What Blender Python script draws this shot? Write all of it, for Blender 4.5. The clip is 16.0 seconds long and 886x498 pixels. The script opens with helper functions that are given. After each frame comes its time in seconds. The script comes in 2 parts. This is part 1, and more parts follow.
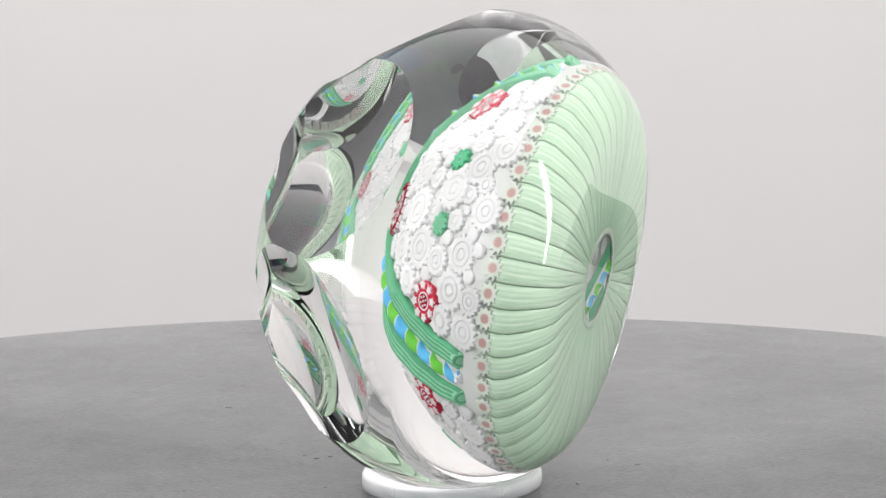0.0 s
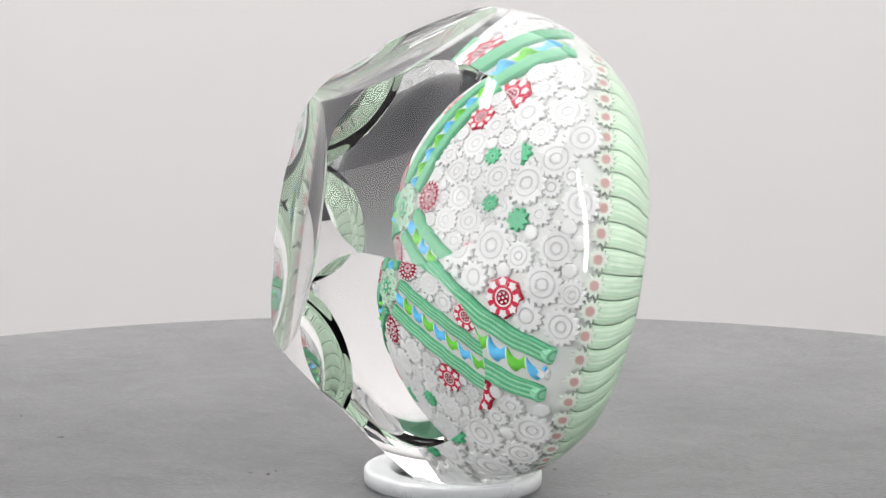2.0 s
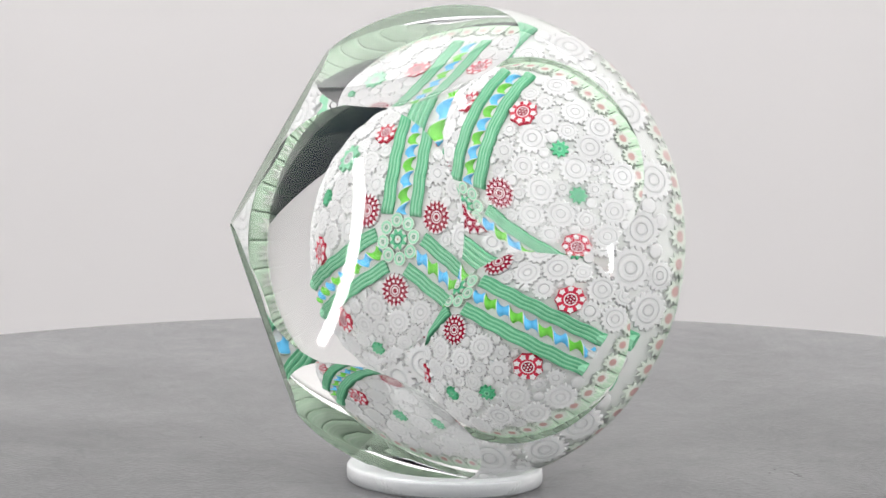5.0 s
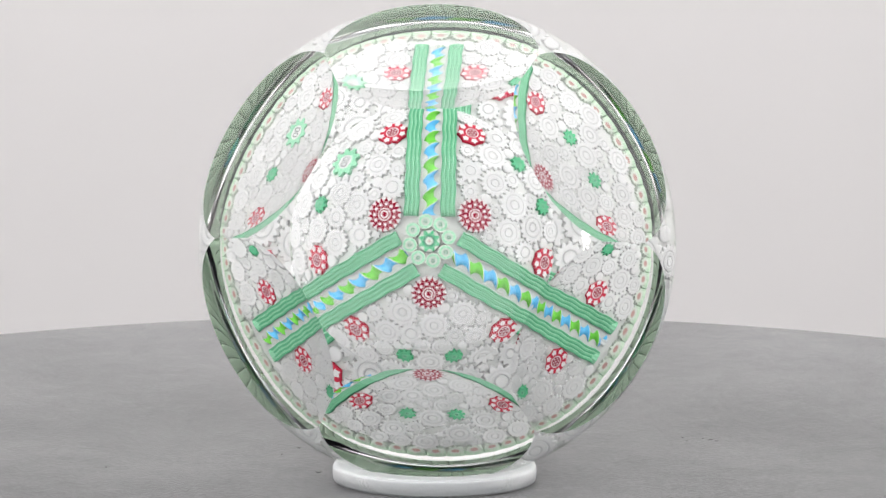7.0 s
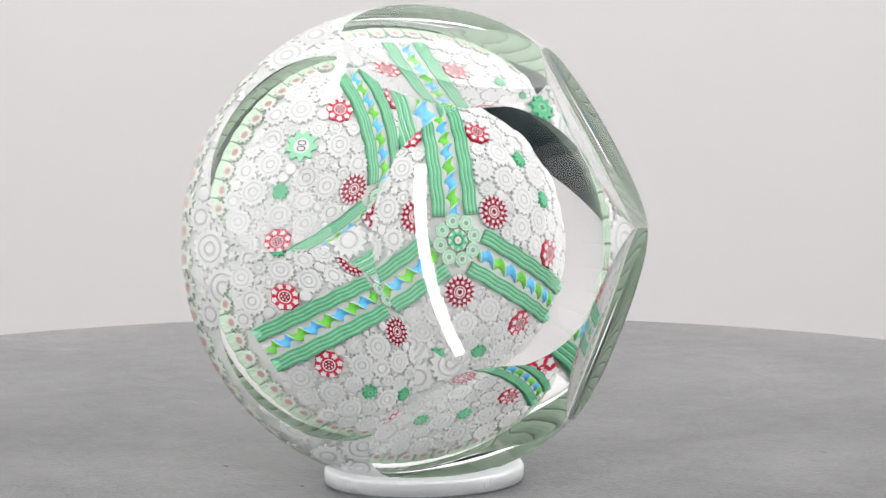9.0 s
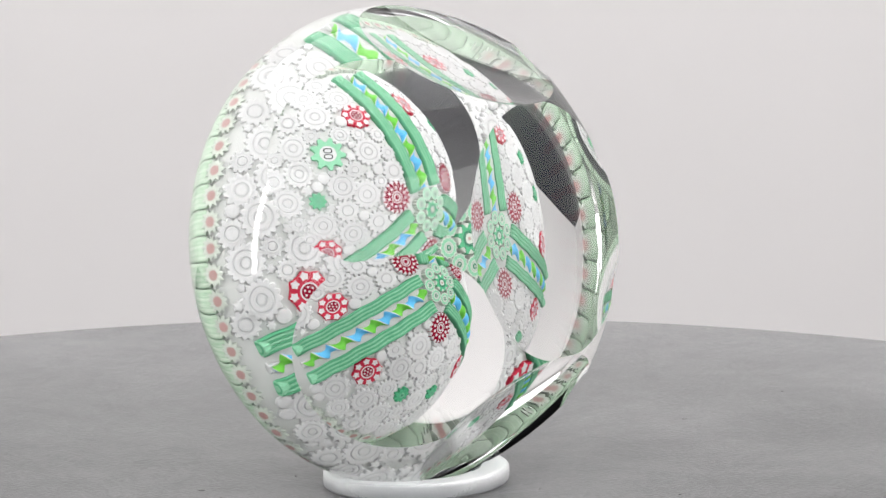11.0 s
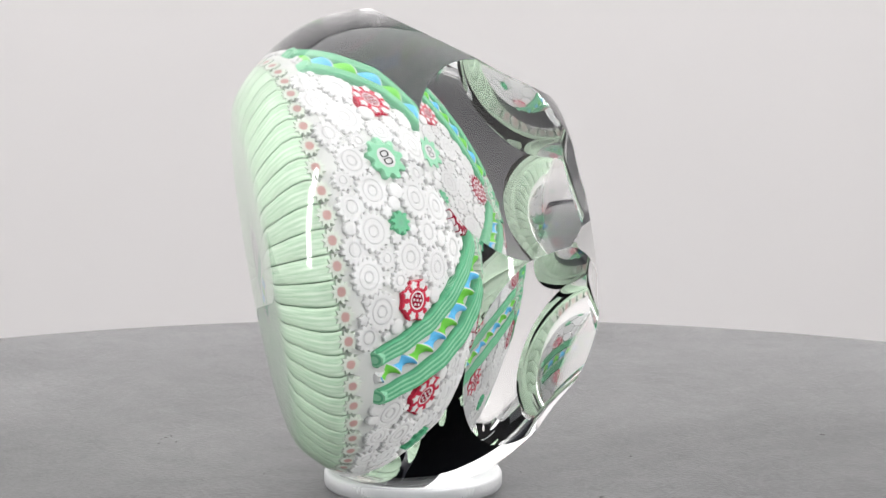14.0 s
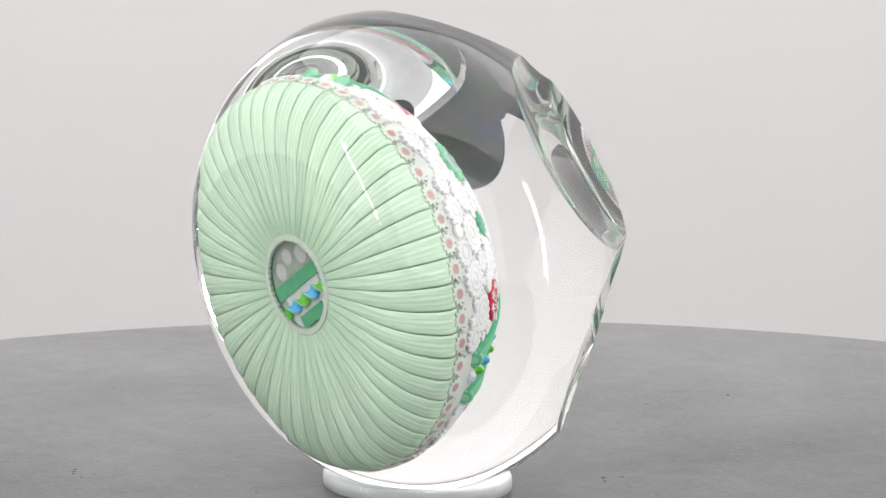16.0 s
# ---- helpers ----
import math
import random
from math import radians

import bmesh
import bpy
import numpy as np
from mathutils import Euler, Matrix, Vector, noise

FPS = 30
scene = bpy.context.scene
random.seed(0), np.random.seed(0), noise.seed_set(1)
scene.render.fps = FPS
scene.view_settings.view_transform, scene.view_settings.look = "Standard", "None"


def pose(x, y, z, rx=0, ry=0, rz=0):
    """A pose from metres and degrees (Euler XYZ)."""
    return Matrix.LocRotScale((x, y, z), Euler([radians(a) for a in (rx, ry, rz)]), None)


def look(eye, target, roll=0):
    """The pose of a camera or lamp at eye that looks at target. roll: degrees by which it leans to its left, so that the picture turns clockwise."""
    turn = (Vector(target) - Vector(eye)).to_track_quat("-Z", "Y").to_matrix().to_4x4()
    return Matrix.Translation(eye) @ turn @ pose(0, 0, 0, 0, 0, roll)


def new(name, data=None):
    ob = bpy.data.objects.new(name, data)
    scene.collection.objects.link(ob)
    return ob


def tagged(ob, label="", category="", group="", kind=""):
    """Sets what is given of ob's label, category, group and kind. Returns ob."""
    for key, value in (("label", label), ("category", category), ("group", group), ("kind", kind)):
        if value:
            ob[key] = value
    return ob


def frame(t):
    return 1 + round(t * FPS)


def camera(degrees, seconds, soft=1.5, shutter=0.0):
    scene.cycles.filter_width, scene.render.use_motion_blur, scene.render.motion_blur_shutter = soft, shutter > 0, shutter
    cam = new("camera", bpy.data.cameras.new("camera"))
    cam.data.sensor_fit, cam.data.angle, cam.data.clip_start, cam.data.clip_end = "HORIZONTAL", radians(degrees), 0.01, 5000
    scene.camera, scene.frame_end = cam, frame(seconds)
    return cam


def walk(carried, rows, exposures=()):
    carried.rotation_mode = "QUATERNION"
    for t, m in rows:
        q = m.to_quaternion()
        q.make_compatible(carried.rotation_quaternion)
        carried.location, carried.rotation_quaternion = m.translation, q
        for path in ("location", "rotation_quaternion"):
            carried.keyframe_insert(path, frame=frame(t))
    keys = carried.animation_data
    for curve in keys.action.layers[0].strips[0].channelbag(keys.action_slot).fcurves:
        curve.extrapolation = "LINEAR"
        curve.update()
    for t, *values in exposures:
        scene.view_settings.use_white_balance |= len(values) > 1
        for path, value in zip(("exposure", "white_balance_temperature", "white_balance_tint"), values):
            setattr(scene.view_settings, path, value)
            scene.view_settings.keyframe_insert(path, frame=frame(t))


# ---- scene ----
MM = 0.001

# ---------------------------------------------------------------- camera
cam = camera(16.23, 16.0, soft=1.5)
EYE = pose(0.0017, -0.5144, 0.1125, 90 - 8.0, 0, 0)
walk(cam, [(0.0, EYE), (16.0, EYE)], exposures=[(0.0, 0.06), (16.0, 0.06)])

# ---------------------------------------------------------------- world and lights
world = bpy.data.worlds.new("room_air")
world.use_nodes = True
world.node_tree.nodes["Background"].inputs["Color"].default_value = (0.93, 0.95, 1.0, 1)
world.node_tree.nodes["Background"].inputs["Strength"].default_value = 0.3
scene.world = world


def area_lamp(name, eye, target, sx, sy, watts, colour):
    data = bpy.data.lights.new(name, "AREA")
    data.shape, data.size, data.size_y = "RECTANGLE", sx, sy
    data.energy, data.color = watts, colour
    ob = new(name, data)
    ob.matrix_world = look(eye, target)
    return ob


# added fill nearly as wide as the ceiling, standing in for unknown room light
area_lamp("overhead_fill", (0.0, 0.25, 1.38), (0.0, 0.25, 0.0), 2.5, 2.3, 33.0, (1.0, 0.985, 0.985))
# added unseen fill behind the camera; no window or other source stands there
area_lamp("front_fill", (0.0, -1.38, 0.45), (0.0, 0.0, 0.45), 1.9, 1.3, 10.0, (0.98, 0.98, 1.0))
# two slim upright tube lamps beside the camera
area_lamp("tube_lamp", (0.560, -0.235, 0.170), (0.0, 0.0, 0.10), 0.036, 0.42, 1.4, (1.0, 0.99, 0.97))
area_lamp("tube_lamp", (-0.560, -0.255, 0.170), (0.0, 0.0, 0.10), 0.036, 0.42, 1.4, (1.0, 0.99, 0.97))


# ---------------------------------------------------------------- materials
def material(name, colour, rough=0.5, colour2=None, scale=300.0, bump=0.0, bump_scale=900.0, transmission=0.0, ior=1.5,
             metal=0.0, vary=0.0, stretch=(1, 1, 1), sss=0.0, spec=0.0):
    m = bpy.data.materials.new(name)
    m.use_nodes = True
    nt = m.node_tree
    b = nt.nodes["Principled BSDF"]
    b.inputs["Roughness"].default_value = rough
    b.inputs["Metallic"].default_value = metal
    b.inputs["IOR"].default_value = ior
    b.inputs["Transmission Weight"].default_value = transmission
    b.inputs["Specular IOR Level"].default_value = spec
    if sss:
        b.inputs["Subsurface Weight"].default_value = sss
        b.inputs["Subsurface Scale"].default_value = 0.0014
        b.inputs["Subsurface Radius"].default_value = (1.0, 1.0, 1.0)
    b.inputs["Base Color"].default_value = (*colour, 1)
    link = nt.links.new
    tc = nt.nodes.new("ShaderNodeTexCoord")
    mp = nt.nodes.new("ShaderNodeMapping")
    mp.inputs["Scale"].default_value = stretch
    link(tc.outputs["Object"], mp.inputs["Vector"])
    if colour2:
        n = nt.nodes.new("ShaderNodeTexNoise")
        n.inputs["Scale"].default_value = scale
        n.inputs["Detail"].default_value = 5
        n.inputs["Roughness"].default_value = 0.62
        link(mp.outputs[0], n.inputs["Vector"])
        mix = nt.nodes.new("ShaderNodeMix")
        mix.data_type = "RGBA"
        mix.inputs[6].default_value = (*colour, 1)
        mix.inputs[7].default_value = (*colour2, 1)
        ramp = nt.nodes.new("ShaderNodeMapRange")
        ramp.inputs[1].default_value, ramp.inputs[2].default_value = 0.34, 0.66
        link(n.outputs[0], ramp.inputs[0])
        link(ramp.outputs[0], mix.inputs[0])
        out = mix.outputs[2]
        if vary:
            info = nt.nodes.new("ShaderNodeObjectInfo")
            hsv = nt.nodes.new("ShaderNodeHueSaturation")
            mr = nt.nodes.new("ShaderNodeMapRange")
            mr.inputs[3].default_value, mr.inputs[4].default_value = 1 - vary, 1 + vary
            link(info.outputs["Random"], mr.inputs[0])
            link(mr.outputs[0], hsv.inputs["Value"])
            link(out, hsv.inputs["Color"])
            out = hsv.outputs[0]
        link(out, b.inputs["Base Color"])
    if bump:
        n2 = nt.nodes.new("ShaderNodeTexNoise")
        n2.inputs["Scale"].default_value = bump_scale
        n2.inputs["Detail"].default_value = 4
        link(mp.outputs[0], n2.inputs["Vector"])
        bp = nt.nodes.new("ShaderNodeBump")
        bp.inputs["Strength"].default_value = bump
        bp.inputs["Distance"].default_value = 0.0004
        link(n2.outputs[0], bp.inputs["Height"])
        link(bp.outputs[0], b.inputs["Normal"])
    return m


GLASS = material("clear_crystal", (0.995, 1.0, 0.995), rough=0.0, transmission=1.0, ior=1.512, spec=0.5)
ACRYLIC = material("frosted_acrylic", (0.56, 0.58, 0.59), rough=0.5, colour2=(0.51, 0.53, 0.54), scale=120, transmission=0.5, ior=1.46, spec=0.5,
                   bump=0.15, bump_scale=2500)
TABLE = material("satin_black_board", (0.009, 0.01, 0.014), rough=0.34, colour2=(0.016, 0.016, 0.02), scale=150, bump=0.14, bump_scale=1500, ior=1.5, spec=0.06)
# worn mottling in the board's gloss
nt = TABLE.node_tree
nt.nodes["Principled BSDF"].inputs["Sheen Roughness"].default_value = 0.25
tc = nt.nodes.new("ShaderNodeTexCoord")
glosses = []
for sc, amount in ((22.0, 0.24), (160.0, 0.15), (900.0, 0.25)):
    nz = nt.nodes.new("ShaderNodeTexNoise")
    nz.inputs["Scale"].default_value, nz.inputs["Detail"].default_value = sc, 4
    nt.links.new(tc.outputs["Object"], nz.inputs["Vector"])
    ml = nt.nodes.new("ShaderNodeMath")
    ml.operation = "MULTIPLY"
    ml.inputs[1].default_value = amount * 2.85
    nt.links.new(nz.outputs[0], ml.inputs[0])
    glosses.append(ml)
a1, a2 = nt.nodes.new("ShaderNodeMath"), nt.nodes.new("ShaderNodeMath")
nt.links.new(glosses[0].outputs[0], a1.inputs[0])
nt.links.new(glosses[1].outputs[0], a1.inputs[1])
nt.links.new(a1.outputs[0], a2.inputs[0])
nt.links.new(glosses[2].outputs[0], a2.inputs[1])
nt.links.new(a2.outputs[0], nt.nodes["Principled BSDF"].inputs["Sheen Weight"])
SCUFF = material("dark_scuff", (0.045, 0.044, 0.044), rough=0.7, spec=0.3, colour2=(0.07, 0.068, 0.066), scale=900)
BAND = material("jade_glass", (0.11, 0.36, 0.2), rough=0.3, colour2=(0.085, 0.31, 0.17), scale=600)
WALL = material("white_wall_paint", (0.86, 0.845, 0.84), rough=0.9, spec=0.3, colour2=(0.84, 0.825, 0.82), scale=3, bump=0.05, bump_scale=60)
# unseen floor, coloured near black so that the glass refracts dark
FLOOR = material("black_floor", (0.01, 0.012, 0.02), rough=0.95, colour2=(0.006, 0.007, 0.012), scale=60, bump=0.2, bump_scale=300)
WHITE = material("milk_white_glass", (0.6, 0.6, 0.6), rough=0.35, colour2=(0.54, 0.54, 0.545), scale=500, vary=0.06)
MILK = material("milky_cane_glass", (0.54, 0.545, 0.545), rough=0.4, colour2=(0.5, 0.505, 0.505), scale=500, vary=0.05, sss=0.9)
MILK_DIM = material("milky_dim_cane_glass", (0.45, 0.46, 0.46), rough=0.4, colour2=(0.48, 0.485, 0.485), scale=600, vary=0.05, sss=0.9)
CORE = material("white_cushion_glass", (0.53, 0.54, 0.53), rough=0.5, colour2=(0.47, 0.49, 0.47), scale=220)
GREEN = material("emerald_glass", (0.10, 0.42, 0.22), rough=0.3, colour2=(0.06, 0.32, 0.16), scale=700, vary=0.1)
MINT = material("mint_glass", (0.25, 0.52, 0.35), rough=0.3, colour2=(0.19, 0.45, 0.28), scale=600)
DEEP = material("dark_green_glass", (0.05, 0.20, 0.12), rough=0.3, colour2=(0.03, 0.15, 0.09), scale=600)
RED = material("crimson_glass", (0.25, 0.008, 0.03), rough=0.3, colour2=(0.19, 0.006, 0.02), scale=700)
PINK = material("rose_pink_glass", (0.46, 0.035, 0.065), rough=0.3, colour2=(0.4, 0.025, 0.05), scale=700)
BLUE = material("sky_blue_glass", (0.13, 0.46, 0.74), rough=0.3, colour2=(0.1, 0.4, 0.68), scale=500)
LIME = material("lime_green_glass", (0.17, 0.54, 0.08), rough=0.3, colour2=(0.13, 0.47, 0.06), scale=500)
STAVE = material("pale_green_stave_glass", (0.56, 0.66, 0.55), rough=0.35, colour2=(0.33, 0.49, 0.34), scale=2400, stretch=(0.05, 1, 0.05), vary=0.06, bump=0.2, bump_scale=2400)
RIM = material("greenish_white_glass", (0.52, 0.56, 0.51), rough=0.35, colour2=(0.45, 0.51, 0.44), scale=500, vary=0.05)
GAP = material("stave_gap_green_glass", (0.06, 0.16, 0.08), rough=0.5, colour2=(0.10, 0.22, 0.12), scale=200)
BROWN = material("dusky_rose_glass", (0.42, 0.27, 0.25), rough=0.4, colour2=(0.35, 0.21, 0.20), scale=700)
INK = material("black_glass", (0.02, 0.02, 0.025), rough=0.3, colour2=(0.03, 0.03, 0.03), scale=500)
SMOKE = material("smoky_grey_glass", (0.4, 0.43, 0.39), rough=0.4, colour2=(0.32, 0.35, 0.31), scale=400)


# ---------------------------------------------------------------- small makers
def mesh_of(name, bm, materials, smooth=True):
    me = bpy.data.meshes.new(name)
    bm.to_mesh(me)
    bm.free()
    for m in materials:
        me.materials.append(m)
    if smooth:
        for p in me.polygons:
            p.use_smooth = True
    return me


def put(name, me, parent=None, at=None, label=""):
    ob = new(name, me)
    if parent:
        ob.parent = parent
    if at is not None:
        ob.matrix_basis = at
    if label:
        ob["label"] = label
    return ob


def box(bm, x0, x1, y0, y1, z0, z1):
    r = bmesh.ops.create_cube(bm, size=1.0)
    bmesh.ops.scale(bm, vec=(x1 - x0, y1 - y0, z1 - z0), verts=r["verts"])
    bmesh.ops.translate(bm, vec=((x0 + x1) / 2, (y0 + y1) / 2, (z0 + z1) / 2), verts=r["verts"])
    return r["verts"]


def skin(bm, rows, closed=True, mats=None, cap_first=False, cap_last=False):
    """Quads between rows of points; each row is a loop if closed."""
    loops = [[bm.verts.new(p) for p in row] for row in rows]
    n = len(loops[0])
    for k in range(len(loops) - 1):
        for i in range(n if closed else n - 1):
            j = (i + 1) % n
            f = bm.faces.new((loops[k][i], loops[k][j], loops[k + 1][j], loops[k + 1][i]))
            if mats:
                f.material_index = mats[k]
    if cap_first:
        f = bm.faces.new(list(reversed(loops[0])))
        f.material_index = mats[0] if mats else 0
    if cap_last:
        f = bm.faces.new(loops[-1])
        f.material_index = mats[-1] if mats else 0
    return loops


# ---------------------------------------------------------------- the room
def room():
    t = 0.05
    x, y0, y1, z0, z1 = 1.3, -1.4, 1.5, -0.30, 1.4
    sides = (("floor", (-x, x, y0, y1, z0 - t, z0)), ("ceiling", (-x, x, y0, y1, z1, z1 + t)),
             ("wall_north", (-x, x, y1, y1 + t, z0, z1)), ("wall_south", (-x, x, y0 - t, y0, z0, z1)),
             ("wall_east", (x, x + t, y0, y1, z0, z1)), ("wall_west", (-x - t, -x, y0, y1, z0, z1)))
    for name, b in sides:
        bm = bmesh.new()
        box(bm, *b)
        ob = put(name, mesh_of(name, bm, [FLOOR if name == "floor" else WALL], smooth=False))
        tagged(ob, ("plain unseen blue-black floor" if name == "floor" else "plain matt off-white painted " + name.split("_")[0]) + " of the photo room", name.split("_")[0], kind="structure")


def pedestal():
    bm = bmesh.new()
    n = 48
    skin(bm, [[(r * math.cos(2 * math.pi * i / n), r * math.sin(2 * math.pi * i / n), z) for i in range(n)] for r, z in ((0.12, -0.30), (0.12, -0.285), (0.09, -0.28), (0.09, -0.0205))],
         cap_first=True, cap_last=True)
    ob = put("pedestal", mesh_of("pedestal", bm, [WALL], smooth=False))
    tagged(ob, "plain off-white painted pedestal under the turntable", "pedestal", kind="structure")


# ---------------------------------------------------------------- turntable
def turntable():
    bm = bmesh.new()
    R, n = 0.1772, 192
    prof = [(0.004, -0.020), (R - 0.002, -0.020), (R, -0.018), (R, -0.0012), (R - 0.0004, -0.0003), (R - 0.0012, 0.0), (0.10, 0.0), (0.04, 0.0), (0.004, 0.0)]
    skin(bm, [[(r * math.cos(2 * math.pi * i / n), r * math.sin(2 * math.pi * i / n), z) for i in range(n)] for r, z in prof],
         cap_first=True, cap_last=True)
    bmesh.ops.translate(bm, vec=(-0.0025, 0.0025, 0), verts=bm.verts)
    top = put("turntable", mesh_of("turntable", bm, [TABLE], smooth=False))
    tagged(top, "round satin dark grey turntable board, slightly scuffed", "turntable")
    rnd = random.Random(3)
    spots = [(-13.9, -26.1), (7.7, -16.6), (-26.3, 28.8), (-15.5, -29.0), (-14.1, -26.1), (-74.6, -64.1), (-8.0, 23.1), (45.7, 42.6), (42.1, 43.3), (-20.4, 8.3), (-13.2, 18.0), (48.2, 40.6), (42.8, 40.1), (-16.2, -24.4), (47.1, 41.7), (-17.9, 8.2), (17.4, -38.1), (13.0, 27.3)]
    for x, y in spots + [(rnd.uniform(-110, 110), rnd.uniform(-110, 110)) for _ in range(8)]:
        if math.hypot(x, y - 3) < 21:
            continue
        bm = bmesh.new()
        ln, wd, m = rnd.uniform(0.25, 0.9), rnd.uniform(0.15, 0.32), 9
        rim = [(ln * rnd.uniform(0.6, 1.1) * math.cos(2 * math.pi * i / m), wd * rnd.uniform(0.5, 1.2) * math.sin(2 * math.pi * i / m)) for i in range(m)]
        skin(bm, [[(px * MM, py * MM, -0.0002) for px, py in rim], [(px * 0.8 * MM, py * 0.8 * MM, 0.00006) for px, py in rim]], cap_last=True)
        put("scuff", mesh_of("scuff", bm, [SCUFF]), top, pose(x * MM, y * MM, 0, 0, 0, rnd.uniform(0, 180)))
    return top


# ---------------------------------------------------------------- ring stand
RING_AT = pose(0.0, 0.0034, 0.0)


def ring_stand():
    bm = bmesh.new()
    ax, ay, n, m = 0.0149, 0.0125, 128, 20
    rows = []
    for i in range(n):
        a = 2 * math.pi * i / n
        row = []
        for k in range(m):
            b = 2 * math.pi * k / m
            # a flat band with softly rounded edges
            cw = math.copysign(abs(math.cos(b)) ** 0.42, math.cos(b)) * 0.00245
            ch = math.copysign(abs(math.sin(b)) ** 0.42, math.sin(b)) * 0.0015
            row.append(((ax + cw) * math.cos(a), 0.0034 + (ay + cw) * math.sin(a), 0.00155 + ch))
        rows.append(row)
    skin(bm, rows + [rows[0]])
    bmesh.ops.remove_doubles(bm, verts=bm.verts, dist=1e-7)
    ob = put("ring_stand", mesh_of("ring_stand", bm, [ACRYLIC]))
    tagged(ob, "oval frosted white acrylic ring holding the paperweight", "display ring")
    return ob


# ---------------------------------------------------------------- the glass body
RE, TOP_A, LOW_A = 40.5 * MM, 36.3 * MM, 30.0 * MM
BASE_W = -21.8 * MM
TILT = 9.2
HOLLOW_TOP, HOLLOW_SIDE = 68 * MM, 62 * MM


def glass_profile():
    """Radius and height from the base's middle to the dome's tip: elliptic above and below, a flat base with a soft edge."""
    start = math.asin(-(BASE_W + 2.2 * MM) / LOW_A)
    edge = RE * math.cos(start)
    # the base bends into the side over the last third of its radius
    slope = LOW_A / RE / math.tan(start)
    drop = 2.2 * MM
    power = slope * edge / drop
    pts = [(edge * k / 40, BASE_W + drop * (k / 40) ** power) for k in range(40)]
    for k in range(29):
        q = -start * (1 - k / 28)
        pts.append((RE * math.cos(q), LOW_A * math.sin(q)))
    for k in range(1, 45):
        q = math.pi / 2 * k / 44
        pts.append((RE * math.cos(q), TOP_A * math.sin(q)))
    return pts


def lens_cutter(normal, rim_dist, rim_r, hollow, slip=0.0):
    """A tool with a domed face: it grinds a shallow round hollow of radius rim_r whose rim lies rim_dist from the middle,
    slipped towards the base."""
    sag = hollow - math.sqrt(hollow ** 2 - rim_r ** 2)
    bm = bmesh.new()
    n, wide = 120, rim_r * 1.35
    rows = []
    for k in range(1, 31):
        r = wide * k / 30
        z = rim_dist - sag + hollow - math.sqrt(hollow ** 2 - r * r)
        rows.append([(r * math.cos(2 * math.pi * i / n), r * math.sin(2 * math.pi * i / n), z) for i in range(n)])
    rows.append([(wide * math.cos(2 * math.pi * i / n), wide * math.sin(2 * math.pi * i / n), 60 * MM) for i in range(n)])
    skin(bm, rows, cap_first=True, cap_last=True)
    bmesh.ops.recalc_face_normals(bm, faces=bm.faces)
    nrm = Vector(normal).normalized()
    down = (nrm * nrm.z - Vector((0, 0, 1))).normalized() if slip else Vector()
    bm.transform(Matrix.Translation(down * slip) @ nrm.to_track_quat("Z", "Y").to_matrix().to_4x4())
    return new("cutter", mesh_of("cutter", bm, [GLASS]))


def glass_body(parent):
    bm = bmesh.new()
    n = 224
    rows = [[(r * math.cos(2 * math.pi * i / n), r * math.sin(2 * math.pi * i / n), w) for i in range(n)] for r, w in glass_profile()[1:-1]]
    skin(bm, rows, cap_first=True, cap_last=True)
    bmesh.ops.recalc_face_normals(bm, faces=bm.faces)
    body = new("glass_body", mesh_of("glass_body", bm, [GLASS]))
    tools = [lens_cutter((0, 0, 1), 31.0 * MM, 21.6 * MM, HOLLOW_TOP)]
    for k in range(6):
        a = math.radians(30 + 60 * k)
        tools.append(lens_cutter((0.81 * math.cos(a), 0.81 * math.sin(a), 0.59), 34.6 * MM, 15.6 * MM, HOLLOW_SIDE, 4.2 * MM))
    for tool in tools:
        m = body.modifiers.new("grind", "BOOLEAN")
        m.operation, m.object, m.solver = "DIFFERENCE", tool, "EXACT"
    ground_me = bpy.data.meshes.new_from_object(body.evaluated_get(bpy.context.evaluated_depsgraph_get()))
    body.modifiers.clear()
    for tool in tools:
        bpy.data.objects.remove(tool)
    # polished faces are smooth, the rims of the hollows crisp
    bm = bmesh.new()
    bm.from_mesh(ground_me)
    bmesh.ops.remove_doubles(bm, verts=bm.verts, dist=1e-6)
    for f in bm.faces:
        f.smooth = True
        f.material_index = 0
    for e in bm.edges:
        e.smooth = not (len(e.link_faces) == 2 and e.calc_face_angle() > math.radians(9))
    body.data = mesh_of("glass_body", bm, [GLASS], smooth=False)
    body.parent = parent
    # shadow switched off, so lamp light reaches the cushion unblocked by the glass
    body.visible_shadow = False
    body["label"] = "clear crystal with one top and six side hollow-ground facets"
    return body


# ---------------------------------------------------------------- the millefiori cushion
CAP_R, CAP_TIP = 32.6 * MM, 9.0 * MM


def cap(r):
    return CAP_TIP - CAP_R + math.sqrt(max(CAP_R ** 2 - r * r, 0))


def cap_pose(r, a, lift=0.0, spin=0.0):
    """A pose on the cushion's dome at radius r and angle a, z pointing out of it."""
    p = Vector((r * math.cos(a), r * math.sin(a), cap(r)))
    n = (p - Vector((0, 0, CAP_TIP - CAP_R))).normalized()
    q = n.to_track_quat("Z", "Y").to_matrix().to_4x4()
    return Matrix.Translation(p + n * lift) @ q @ pose(0, 0, 0, 0, 0, spin)


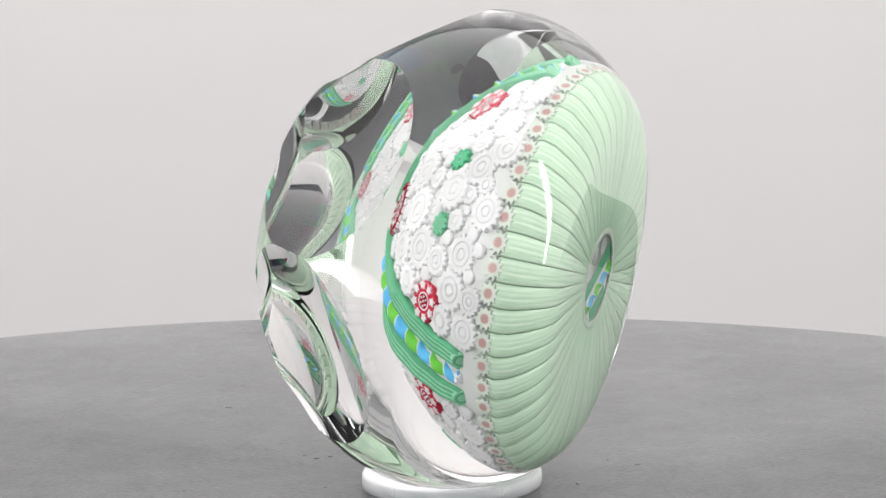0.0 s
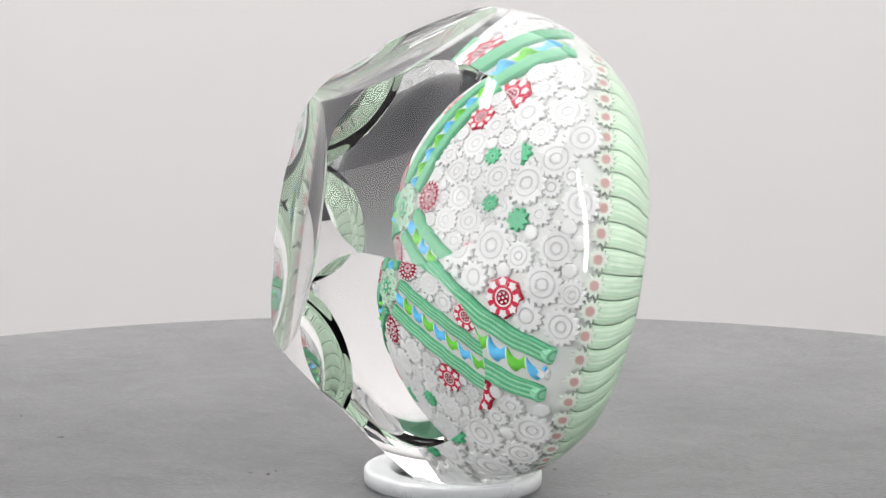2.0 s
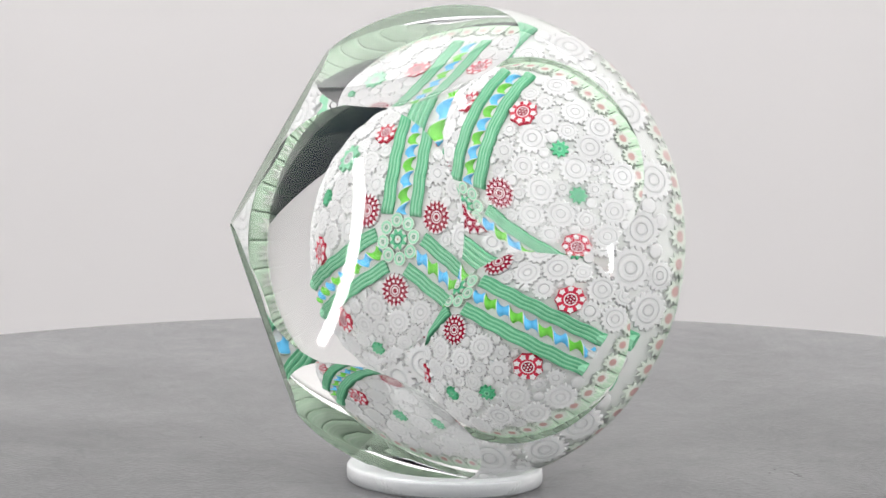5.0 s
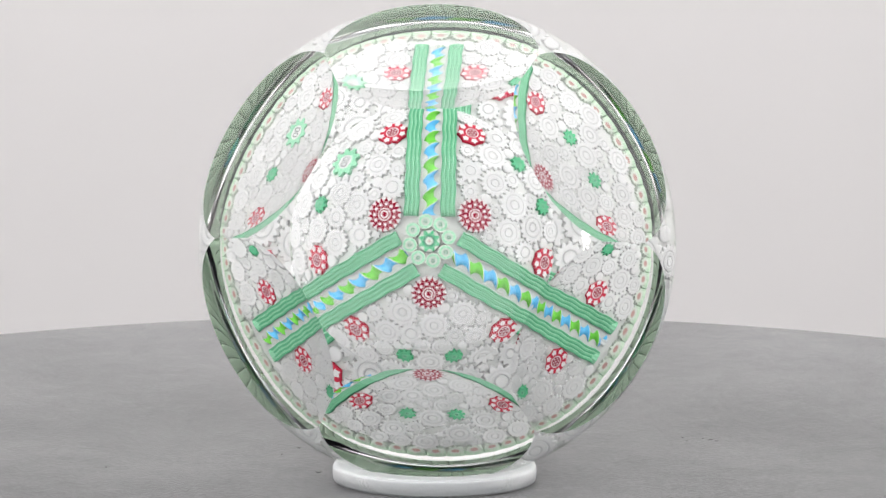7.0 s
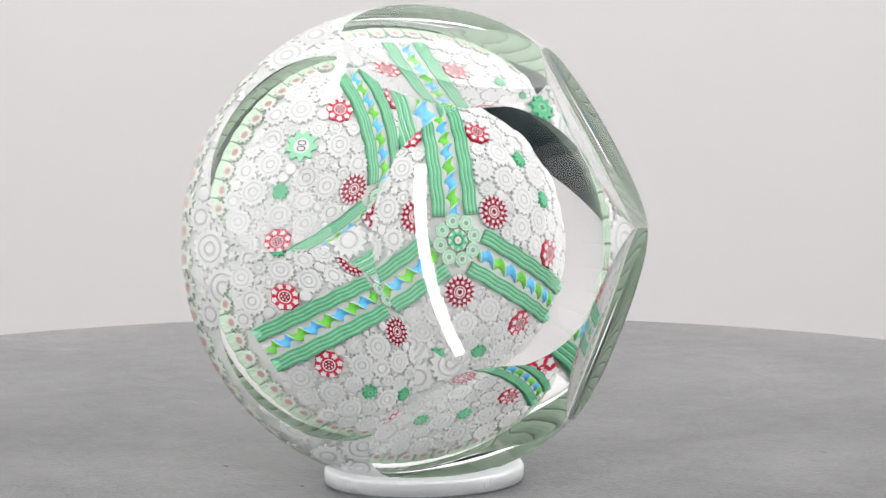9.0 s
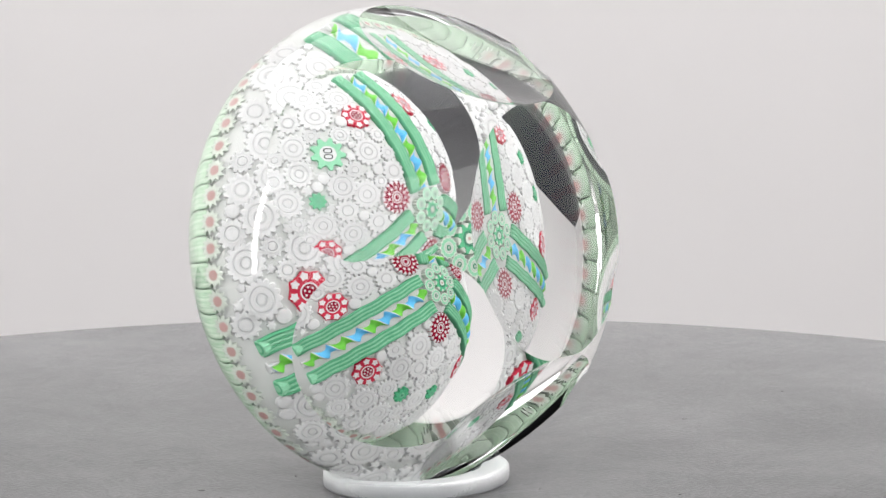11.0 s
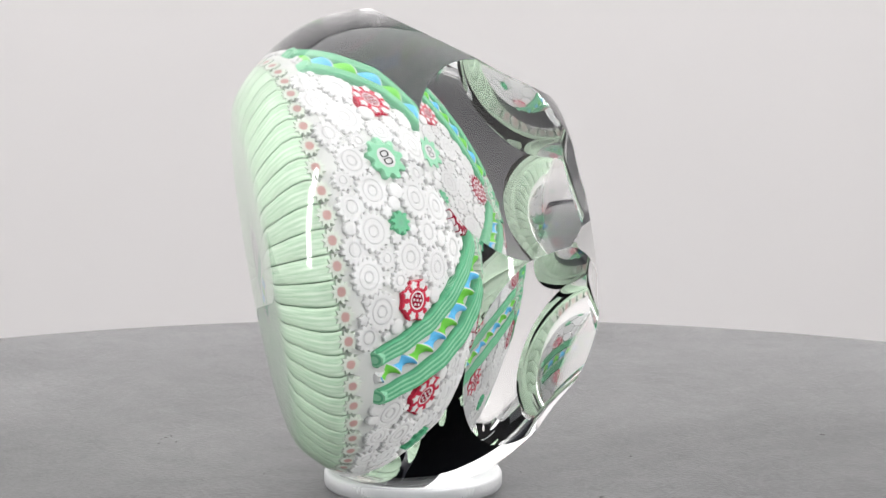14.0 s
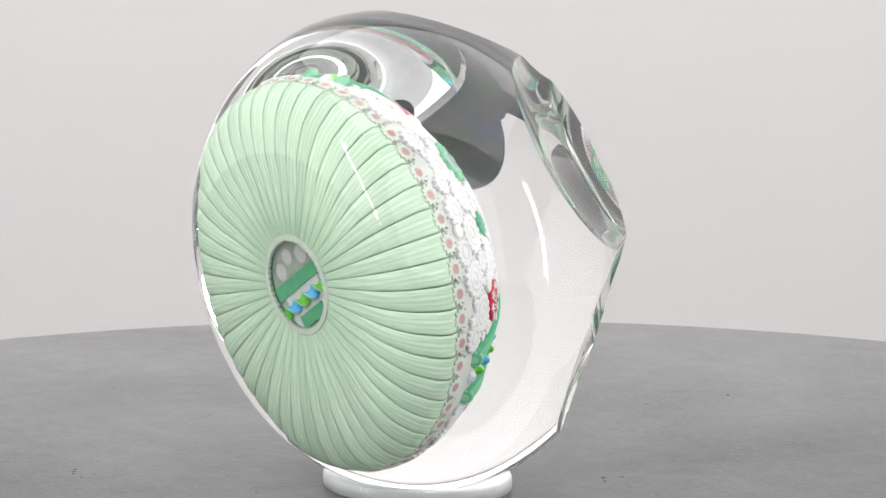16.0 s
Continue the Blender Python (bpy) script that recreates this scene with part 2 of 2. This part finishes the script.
def cane_mesh(name, teeth, depth, layers, materials, length=5.0, edge="point", dots=(), halo=None):
    """A unit cane (radius 1, in mm along z): toothed rods in rings. layers: radius, lift, material of the ring inside it, toothed?
    edge: pointed, round or square teeth. dots: rings of small rods (number, distance, size, material, points).
    halo: radius and material of a toothed sleeve round the cane."""
    bm = bmesh.new()
    per = {"point": 2, "square": 4, "round": 5}[edge]
    n = teeth * per
    shape = {"point": (0, 1), "square": (0, 0, 1, 1), "round": (0.0, 0.25, 1.0, 1.0, 0.25)}[edge]

    def loop(r, z, toothed):
        out = []
        for i in range(n):
            d = 1.0 - depth * (shape[i % per] if toothed else 0.5)
            q = 2 * math.pi * i / n
            out.append((r * d * math.cos(q), r * d * math.sin(q), z * MM))
        return out
    first = layers[0][2]
    rows, mats = [loop(0.80, -length, True), loop(1.0, -0.22, True)], [first, first]
    for r, z, mat, toothed in layers:
        rows.append(loop(r, z, toothed))
        mats.append(mat)
    mats = mats[:len(rows) - 1] + [layers[-1][2]]
    skin(bm, rows, mats=mats, cap_last=True)
    if halo:
        r, mat = halo
        skin(bm, [loop(r * 0.85, -length, False), loop(r, -0.25, False), loop(r * 0.97, -0.10, False), loop(r * 0.6, -0.10, False)], mats=[mat] * 3)
    for num, at, size, mat, points in dots:
        for k in range(num):
            b = 2 * math.pi * k / num
            cx, cy = at * math.cos(b), at * math.sin(b)
            m = points * 2
            ring_pts = []
            for i in range(m):
                q = size * (1.0 if i % 2 == 0 else 0.66)
                g = b + 2 * math.pi * i / m
                ring_pts.append((cx + q * math.cos(g), cy + q * math.sin(g)))
            skin(bm, [[(x * 0.8, y * 0.8, -length * 0.8 * MM) for x, y in ring_pts], [(x, y, 0.03 * MM) for x, y in ring_pts], [(x * 0.98 + cx * 0.02, y * 0.98 + cy * 0.02, 0.07 * MM) for x, y in ring_pts]],
                 mats=[mat] * 3, cap_last=True)
    bmesh.ops.recalc_face_normals(bm, faces=bm.faces)
    return mesh_of(name, bm, materials, smooth=False)


# a twisted ribbon's section: one broad side blue, the other lime, the narrow edges white
RIBBON = [(1.55 * math.cos(2 * math.pi * (k + 0.5) / 14), 0.72 * math.sin(2 * math.pi * (k + 0.5) / 14)) for k in range(14)]


def paint_ribbon(bm):
    bm.verts.index_update()
    for f in bm.faces:
        idx = sorted({v.index % 14 for v in f.verts})
        if len(idx) == 2:
            k = idx[1] if idx[1] - idx[0] == 1 else 0
            f.material_index = 1 if k in (0, 7) else 0 if k < 7 else 2


def scaled(m, r, r2=None):
    return m @ Matrix.Diagonal((r, r2 or r, 1, 1))


def cushion(parent):
    rnd = random.Random(7)
    # the ground under the canes
    bm = bmesh.new()
    n = 96
    prof = [(0.3 * MM, cap(0) - 0.5 * MM)] + [(r * MM, cap(r * MM) - 0.6 * MM) for r in range(2, 29, 2)]
    prof += [(r * MM, w * MM) for r, w in ((28.6, -11.6), (28.2, -13.8), (25.4, -16.0), (20, -17.6), (14, -18.3), (7.6, -18.8), (7.4, -17.6), (0.3, -17.6))]
    mats = [0] * 15 + [1] * 6 + [2, 2]
    skin(bm, [[(r * math.cos(2 * math.pi * i / n), r * math.sin(2 * math.pi * i / n), w) for i in range(n)] for r, w in prof],
         mats=mats, cap_first=True, cap_last=True)
    bmesh.ops.recalc_face_normals(bm, faces=bm.faces)
    ground = put("cushion", mesh_of("cushion", bm, [CORE, GAP, SMOKE]), parent, label="domed white millefiori cushion sealed in the glass")

    # kinds of canes
    w1 = cane_mesh("white_cane", 16, 0.14, [(0.93, 0, 0, True), (0.70, 0.03, 1, False), (0.62, -0.06, 1, False), (0.55, 0.04, 0, False), (0.36, 0.06, 1, False), (0.28, -0.06, 1, False), (0.20, 0.04, 0, False)], [MILK, MILK_DIM], edge="round")
    w2 = cane_mesh("white_cane", 13, 0.18, [(0.93, 0, 0, True), (0.58, 0.05, 1, False), (0.47, -0.07, 1, False), (0.38, 0.05, 0, False), (0.16, 0.08, 0, False)], [MILK, MILK_DIM], edge="round")
    w3 = cane_mesh("white_cane", 12, 0.05, [(0.94, 0, 0, True), (0.8, 0.12, 0, False), (0.4, 0.2, 0, False)], [MILK, MILK_DIM])
    w4 = cane_mesh("white_cane", 12, 0.20, [(0.93, 0, 0, True), (0.78, 0.02, 1, True), (0.64, 0.0, 0, False), (0.48, 0.06, 1, False), (0.40, -0.06, 1, False), (0.30, 0.06, 0, False)], [MILK, MILK_DIM], edge="round")
    w5 = cane_mesh("white_cane", 6, 0.34, [(0.95, 0, 0, True), (0.35, 0.1, 0, False)], [MILK, MILK_DIM])
    red = cane_mesh("red_cane", 18, 0.26, [(0.97, 0, 0, True), (0.42, 0, 1, False), (0.35, 0, 0, False), (0.27, 0, 1, False), (0.17, 0, 0, False)], [RED, WHITE], length=6, dots=[(11, 0.58, 0.115, 1, 5)], halo=(1.10, 1))
    pink = cane_mesh("pink_cane", 8, 0.12, [(0.90, 0, 0, True), (0.46, 0, 1, False), (0.38, 0, 2, False)], [PINK, WHITE, RED], length=7,
                     dots=[(8, 0.74, 0.23, 1, 5), (6, 0.22, 0.07, 1, 4), (1, 0.0, 0.07, 1, 4)])
    green = cane_mesh("green_cane", 9, 0.30, [(0.97, 0, 0, True), (0.62, 0, 1, False), (0.55, 0, 0, False), (0.36, 0, 2, False), (0.24, 0, 1, False)], [GREEN, DEEP, MINT], edge="square", length=6)
    signed = cane_mesh("signature_cane", 9, 0.26, [(0.97, 0, 0, True), (0.54, 0.02, 2, False)], [MINT, INK, WHITE], edge="square", length=6)
    hubc = cane_mesh("hub_cane", 8, 0.30, [(0.97, 0, 0, True), (0.62, 0, 1, False), (0.46, 0.03, 1, False), (0.40, 0.03, 2, False), (0.14, 0.05, 3, False)], [GREEN, DEEP, RIM, BROWN], edge="square", halo=(1.15, 2))
    hubo = cane_mesh("hub_cane", 14, 0.16, [(0.97, 0, 0, True), (0.86, 0, 1, True), (0.56, 0.03, 0, False), (0.48, 0.03, 3, False), (0.36, 0.03, 0, False), (0.28, 0.03, 2, False), (0.12, 0.03, 3, False)], [RIM, MINT, DEEP, SMOKE])
    band_end = cane_mesh("band_end", 10, 0.10, [(0.95, 0, 0, True), (0.75, 0, 1, False), (0.5, 0.05, 0, False)], [MINT, BAND], length=2)

    placed = []

    def cane(me, name, x, y, rad, label="", lift=0.0):
        r, a = math.hypot(x, y), math.atan2(y, x)
        m = cap_pose(r * MM, a, lift * MM, rnd.uniform(0, 60))
        ob = put(name, me, ground, scaled(m, rad * MM), label)
        placed.append((x, y, rad, r))
        return m

    # hub
    cane(hubc, "hub_cane", 0, 0, 2.0, "green star cane at the hub", 0.6)
    for k in range(8):
        a = 2 * math.pi * k / 8 + 0.2
        cane(hubo, "hub_cane", 3.55 * math.cos(a), 3.55 * math.sin(a), 1.55, lift=0.4)

    arms = [math.radians(90), math.radians(210), math.radians(330)]
    for k, a in enumerate(arms):
        u, v = (math.cos(a), math.sin(a)), (-math.sin(a), math.cos(a))
        for s in (-1, 1):
            # a rose cane on each side of the arm
            d, o = 20.7, 7.6
            x, y = u[0] * d + v[0] * o * s, u[1] * d + v[1] * o * s
            cane(pink, "pink_cane", x, y, 3.0, "rose pink cane with white petals", 0.15)
        b = a + math.pi / 3
        x, y = 9.5 * math.cos(b), 9.5 * math.sin(b)
        cane(red, "red_cane", x, y, 3.3, "crimson toothed cane with white rings", 0.2)
        for s in (-1, 1):
            for d, o in ((21.9, 4.7),):
                x, y = d * math.cos(b) - o * s * math.sin(b), d * math.sin(b) + o * s * math.cos(b)
                if k == 0 and s == -1:
                    m = cane(signed, "signature_cane", x, y, 3.3, "green cane with a black-marked white centre", 0.1)
                    for dx in (-0.58, 0.58):
                        bmk = bmesh.new()
                        rr = [[((dx + w * math.copysign(abs(math.cos(q)) ** 0.7, math.cos(q))) * MM, h * math.copysign(abs(math.sin(q)) ** 0.7, math.sin(q)) * MM, 0.07 * MM)
                               for q in [2 * math.pi * i / 12 for i in range(12)]] for w, h in ((0.52, 0.85), (0.34, 0.62))]
                        skin(bmk, rr)
                        put("mark", mesh_of("mark", bmk, [INK]), ground, m)
                else:
                    cane(green, "green_cane", x, y, 1.75, "small emerald star cane", 0.15)

    # white canes crowd the three fields
    kinds = [(w1, 3.1, 500), (w4, 2.7, 500), (w2, 2.5, 900), (w1, 2.2, 2000), (w4, 1.9, 2500), (w2, 1.6, 4000), (w3, 1.2, 3000), (w5, 1.1, 4000), (w5, 0.8, 5000)]
    for me, rad, tries in kinds:
        for _ in range(tries):
            s = rad * rnd.uniform(0.92, 1.08)
            a = rnd.uniform(0, 2 * math.pi)
            r = 28.3 * math.sqrt(rnd.uniform(0.02, 1.0))
            x, y = r * math.cos(a), r * math.sin(a)
            if any(abs(-x * math.sin(b) + y * math.cos(b)) < 4.7 + s * 0.85 and x * math.cos(b) + y * math.sin(b) > 0 for b in arms):
                continue
            slope = 1.0 / math.sqrt(max(1 - (r / 32.6) ** 2, 0.2))
            ok = True
            for px, py, pr, pd in placed:
                dx, dy = x - px, y - py
                rad_d = (dx * x + dy * y) / max(r, 1)
                d = math.hypot(math.hypot(dx, dy), rad_d * math.sqrt(slope * slope - 1))
                if d < (s + pr) * 0.84:
                    ok = False
                    break
            if ok:
                cane(me, "white_cane", x, y, s, lift=rnd.uniform(-0.10, 0.08))

    # three arms: striped bands each side of a twisted ribbon
    def arc(a, s, off, lift):
        """The point at distance s along the arm's arc, at a sideways offset, lifted off the dome."""
        ph = s / 32.6
        ph = min(ph, 1.12)
        rr = 32.6 + lift
        c = (CAP_TIP - CAP_R)
        u, v = Vector((math.cos(a), math.sin(a), 0)), Vector((-math.sin(a), math.cos(a), 0))
        nrm = u * math.sin(ph) + Vector((0, 0, math.cos(ph)))
        side = v * off
        return (nrm * rr + side) * MM + Vector((0, 0, c)), nrm, v
    for a in arms:
        for s in (-1, 1):
            bm = bmesh.new()
            rods = 7
            for j in range(rods):
                off = s * 3.3 + (j - (rods - 1) / 2) * 0.38
                loops = []
                for i in range(30):
                    d = 4.6 + (33.0 - 4.6) * i / 29
                    wob = 0.10 * math.sin(d * 1.1 + s + a)
                    p, nr, v = arc(a, d, off + wob, 0.02)
                    loops.append([p + (v * math.cos(q) * 0.22 + nr * (math.sin(q) * (0.22 if math.sin(q) > 0 else 1.6))) * MM for q in [2 * math.pi * k / 6 for k in range(6)]])
                skin(bm, loops, mats=[j % 2] * 29, cap_first=True, cap_last=True)
            bmesh.ops.recalc_face_normals(bm, faces=bm.faces)
            put("striped_band", mesh_of("striped_band", bm, [BAND, MINT]), ground, label="green striped filigree band")
        bm = bmesh.new()
        loops = []
        for i in range(150):
            d = 4.8 + (32.6 - 4.8) * i / 149
            p, nr, v = arc(a, d, 0, -0.95)
            q = d / 6.3 * 2 * math.pi + a
            loops.append([p + ((v * math.cos(q) + nr * math.sin(q)) * x + (nr * math.cos(q) - v * math.sin(q)) * y) * MM for x, y in RIBBON])
        skin(bm, loops, cap_first=True, cap_last=True)
        paint_ribbon(bm)
        bmesh.ops.recalc_face_normals(bm, faces=bm.faces)
        put("twist", mesh_of("twist", bm, [BLUE, WHITE, LIME]), ground, label="blue and lime twisted ribbon cane with white edges")

    # the cut ends of the bands and twists, facing the rim
    for a in arms:
        for off, rad, me in ((-3.3, 1.35, band_end), (0.0, 1.0, w5), (3.3, 1.35, band_end)):
            p, nr, v = arc(a, 33.2, off, -0.2)
            way = (v.cross(nr) * -1.0 + nr * 0.5).normalized()
            if way.dot(Vector((math.cos(a), math.sin(a), 0))) < 0:
                way = (v.cross(nr) + nr * 0.5).normalized()
            m = Matrix.Translation(p) @ way.to_track_quat("Z", "Y").to_matrix().to_4x4()
            put("band_end" if me is band_end else "white_tip", me, ground, scaled(m, rad * MM))

    # rim canes and the basket staves they run down into
    count = 48
    rim = cane_mesh("rim_cane", 11, 0.34, [(0.97, 0, 0, True), (0.60, 0.04, 1, True), (0.50, 0.06, 2, True)], [RIM, RIM, BROWN], length=2.5)
    prof = [(29.1, -11.4), (29.9, -13.0), (29.3, -14.9), (26.6, -16.9), (21.2, -18.5), (14.5, -19.1), (7.9, -19.3)]
    bm = bmesh.new()
    loops = []
    half = math.pi / count
    for r, w in prof:
        ww = half * r * 0.972
        up = 0.17 * ww
        face = [(0.0, -1.0, 0.9), (0.1, -0.8, 0.35), (0.15, -0.4, 0.06), (0.2, 0.0, 0.0), (0.15, 0.4, 0.06), (0.1, 0.8, 0.35), (0.0, 1.0, 0.9)]
        back = [(-0.35, 0.9, 0.45), (-0.35, 0.0, 0.45), (-0.35, -0.9, 0.45)]
        loops.append([((r + dr) * MM, y * ww * MM, (w + k * up) * MM) for dr, y, k in face] + [((r + dr) * MM, y * ww * MM, (w + up + k) * MM) for dr, y, k in back])
    skin(bm, loops, cap_first=True, cap_last=True)
    bmesh.ops.recalc_face_normals(bm, faces=bm.faces)
    stave = mesh_of("basket_stave", bm, [STAVE])
    for k in range(count):
        a = 2 * math.pi * k / count
        turn = Matrix.Rotation(a, 4, "Z")
        put("basket_stave", stave, ground, turn)
        n = Vector((math.cos(0.30), 0, math.sin(0.30)))
        m = turn @ Matrix.Translation(Vector((28.7, 0, -10.6)) * MM + n * 0.6 * MM) @ n.to_track_quat("Z", "Y").to_matrix().to_4x4()
        put("rim_cane", rim, ground, scaled(m, 1.95 * MM))

    # what shows through the opening under the cushion, and its toothed pale rim
    bm = bmesh.new()
    m = 96
    skin(bm, [[((r - (0.35 * (i % 2) if tooth else 0)) * math.cos(2 * math.pi * i / m) * MM, (r - (0.35 * (i % 2) if tooth else 0)) * math.sin(2 * math.pi * i / m) * MM, w * MM) for i in range(m)]
              for r, w, tooth in ((8.5, -19.0, False), (8.3, -19.55, False), (7.6, -19.6, True), (7.5, -18.6, True))])
    bmesh.ops.recalc_face_normals(bm, faces=bm.faces)
    put("opening_rim", mesh_of("opening_rim", bm, [RIM], smooth=False), ground)
    under = Matrix.Rotation(radians(-30), 4, "Z")
    for y, h, mat, z0 in ((-2.9, 3.3, WHITE, -17.75), (0.7, 1.15, BAND, -18.1), (-5.6, 1.1, BAND, -18.1)):
        bm = bmesh.new()
        ln = math.sqrt(7.3 ** 2 - min(abs(y) + h * 0.6, 7.0) ** 2)
        box(bm, -ln * MM, ln * MM, (y - h) * MM, (y + h) * MM, z0 * MM, -17.5 * MM)
        put("under_band", mesh_of("under_band", bm, [mat], smooth=False), ground, under)
    bm = bmesh.new()
    loops = []
    for i in range(60):
        d = -6.6 + 13.2 * i / 59
        c1, s1 = math.cos(d / 6.3 * 2 * math.pi), math.sin(d / 6.3 * 2 * math.pi)
        loops.append([(d * MM, (-2.6 + (c1 * x - s1 * y) * 0.85) * MM, (-18.3 + (s1 * x + c1 * y) * 0.85) * MM) for x, y in RIBBON])
    skin(bm, loops, cap_first=True, cap_last=True)
    paint_ribbon(bm)
    bmesh.ops.recalc_face_normals(bm, faces=bm.faces)
    put("under_twist", mesh_of("under_twist", bm, [BLUE, WHITE, LIME]), ground, under)
    for x, y, q in ((-3.6, 3.9, 1.7), (0.3, 5.0, 1.5), (3.5, 3.6, 1.6)):
        put("under_cane", w1, ground, scaled(under @ pose(x * MM, y * MM, -17.7 * MM, 180, 0, 0), q * MM))
    return ground


def paperweight():
    base = new("paperweight")
    tagged(base, "clear faceted glass paperweight with green and white millefiori cushion", "paperweight")
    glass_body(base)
    cushion(base)
    return base


room()
pedestal()
board = turntable()
ring = ring_stand()
weight = paperweight()

# the weight leans back in its ring, its dome facing outwards and a little up
SEAT = Matrix.Translation((0.0001, 0.0077, 0.0401)) @ Matrix(((1, 0, 0, 0), (0, math.sin(radians(TILT)), -math.cos(radians(TILT)), 0), (0, math.cos(radians(TILT)), math.sin(radians(TILT)), 0), (0, 0, 0, 1)))


def motions():
    turns = [(k * 0.5, 14.8 * (k * 0.5 - 7.3)) for k in range(33)]
    for thing, seat in ((board, Matrix()), (ring, Matrix()), (weight, SEAT)):
        walk(thing, [(t, Matrix.Rotation(radians(a), 4, "Z") @ seat) for t, a in turns])


motions()
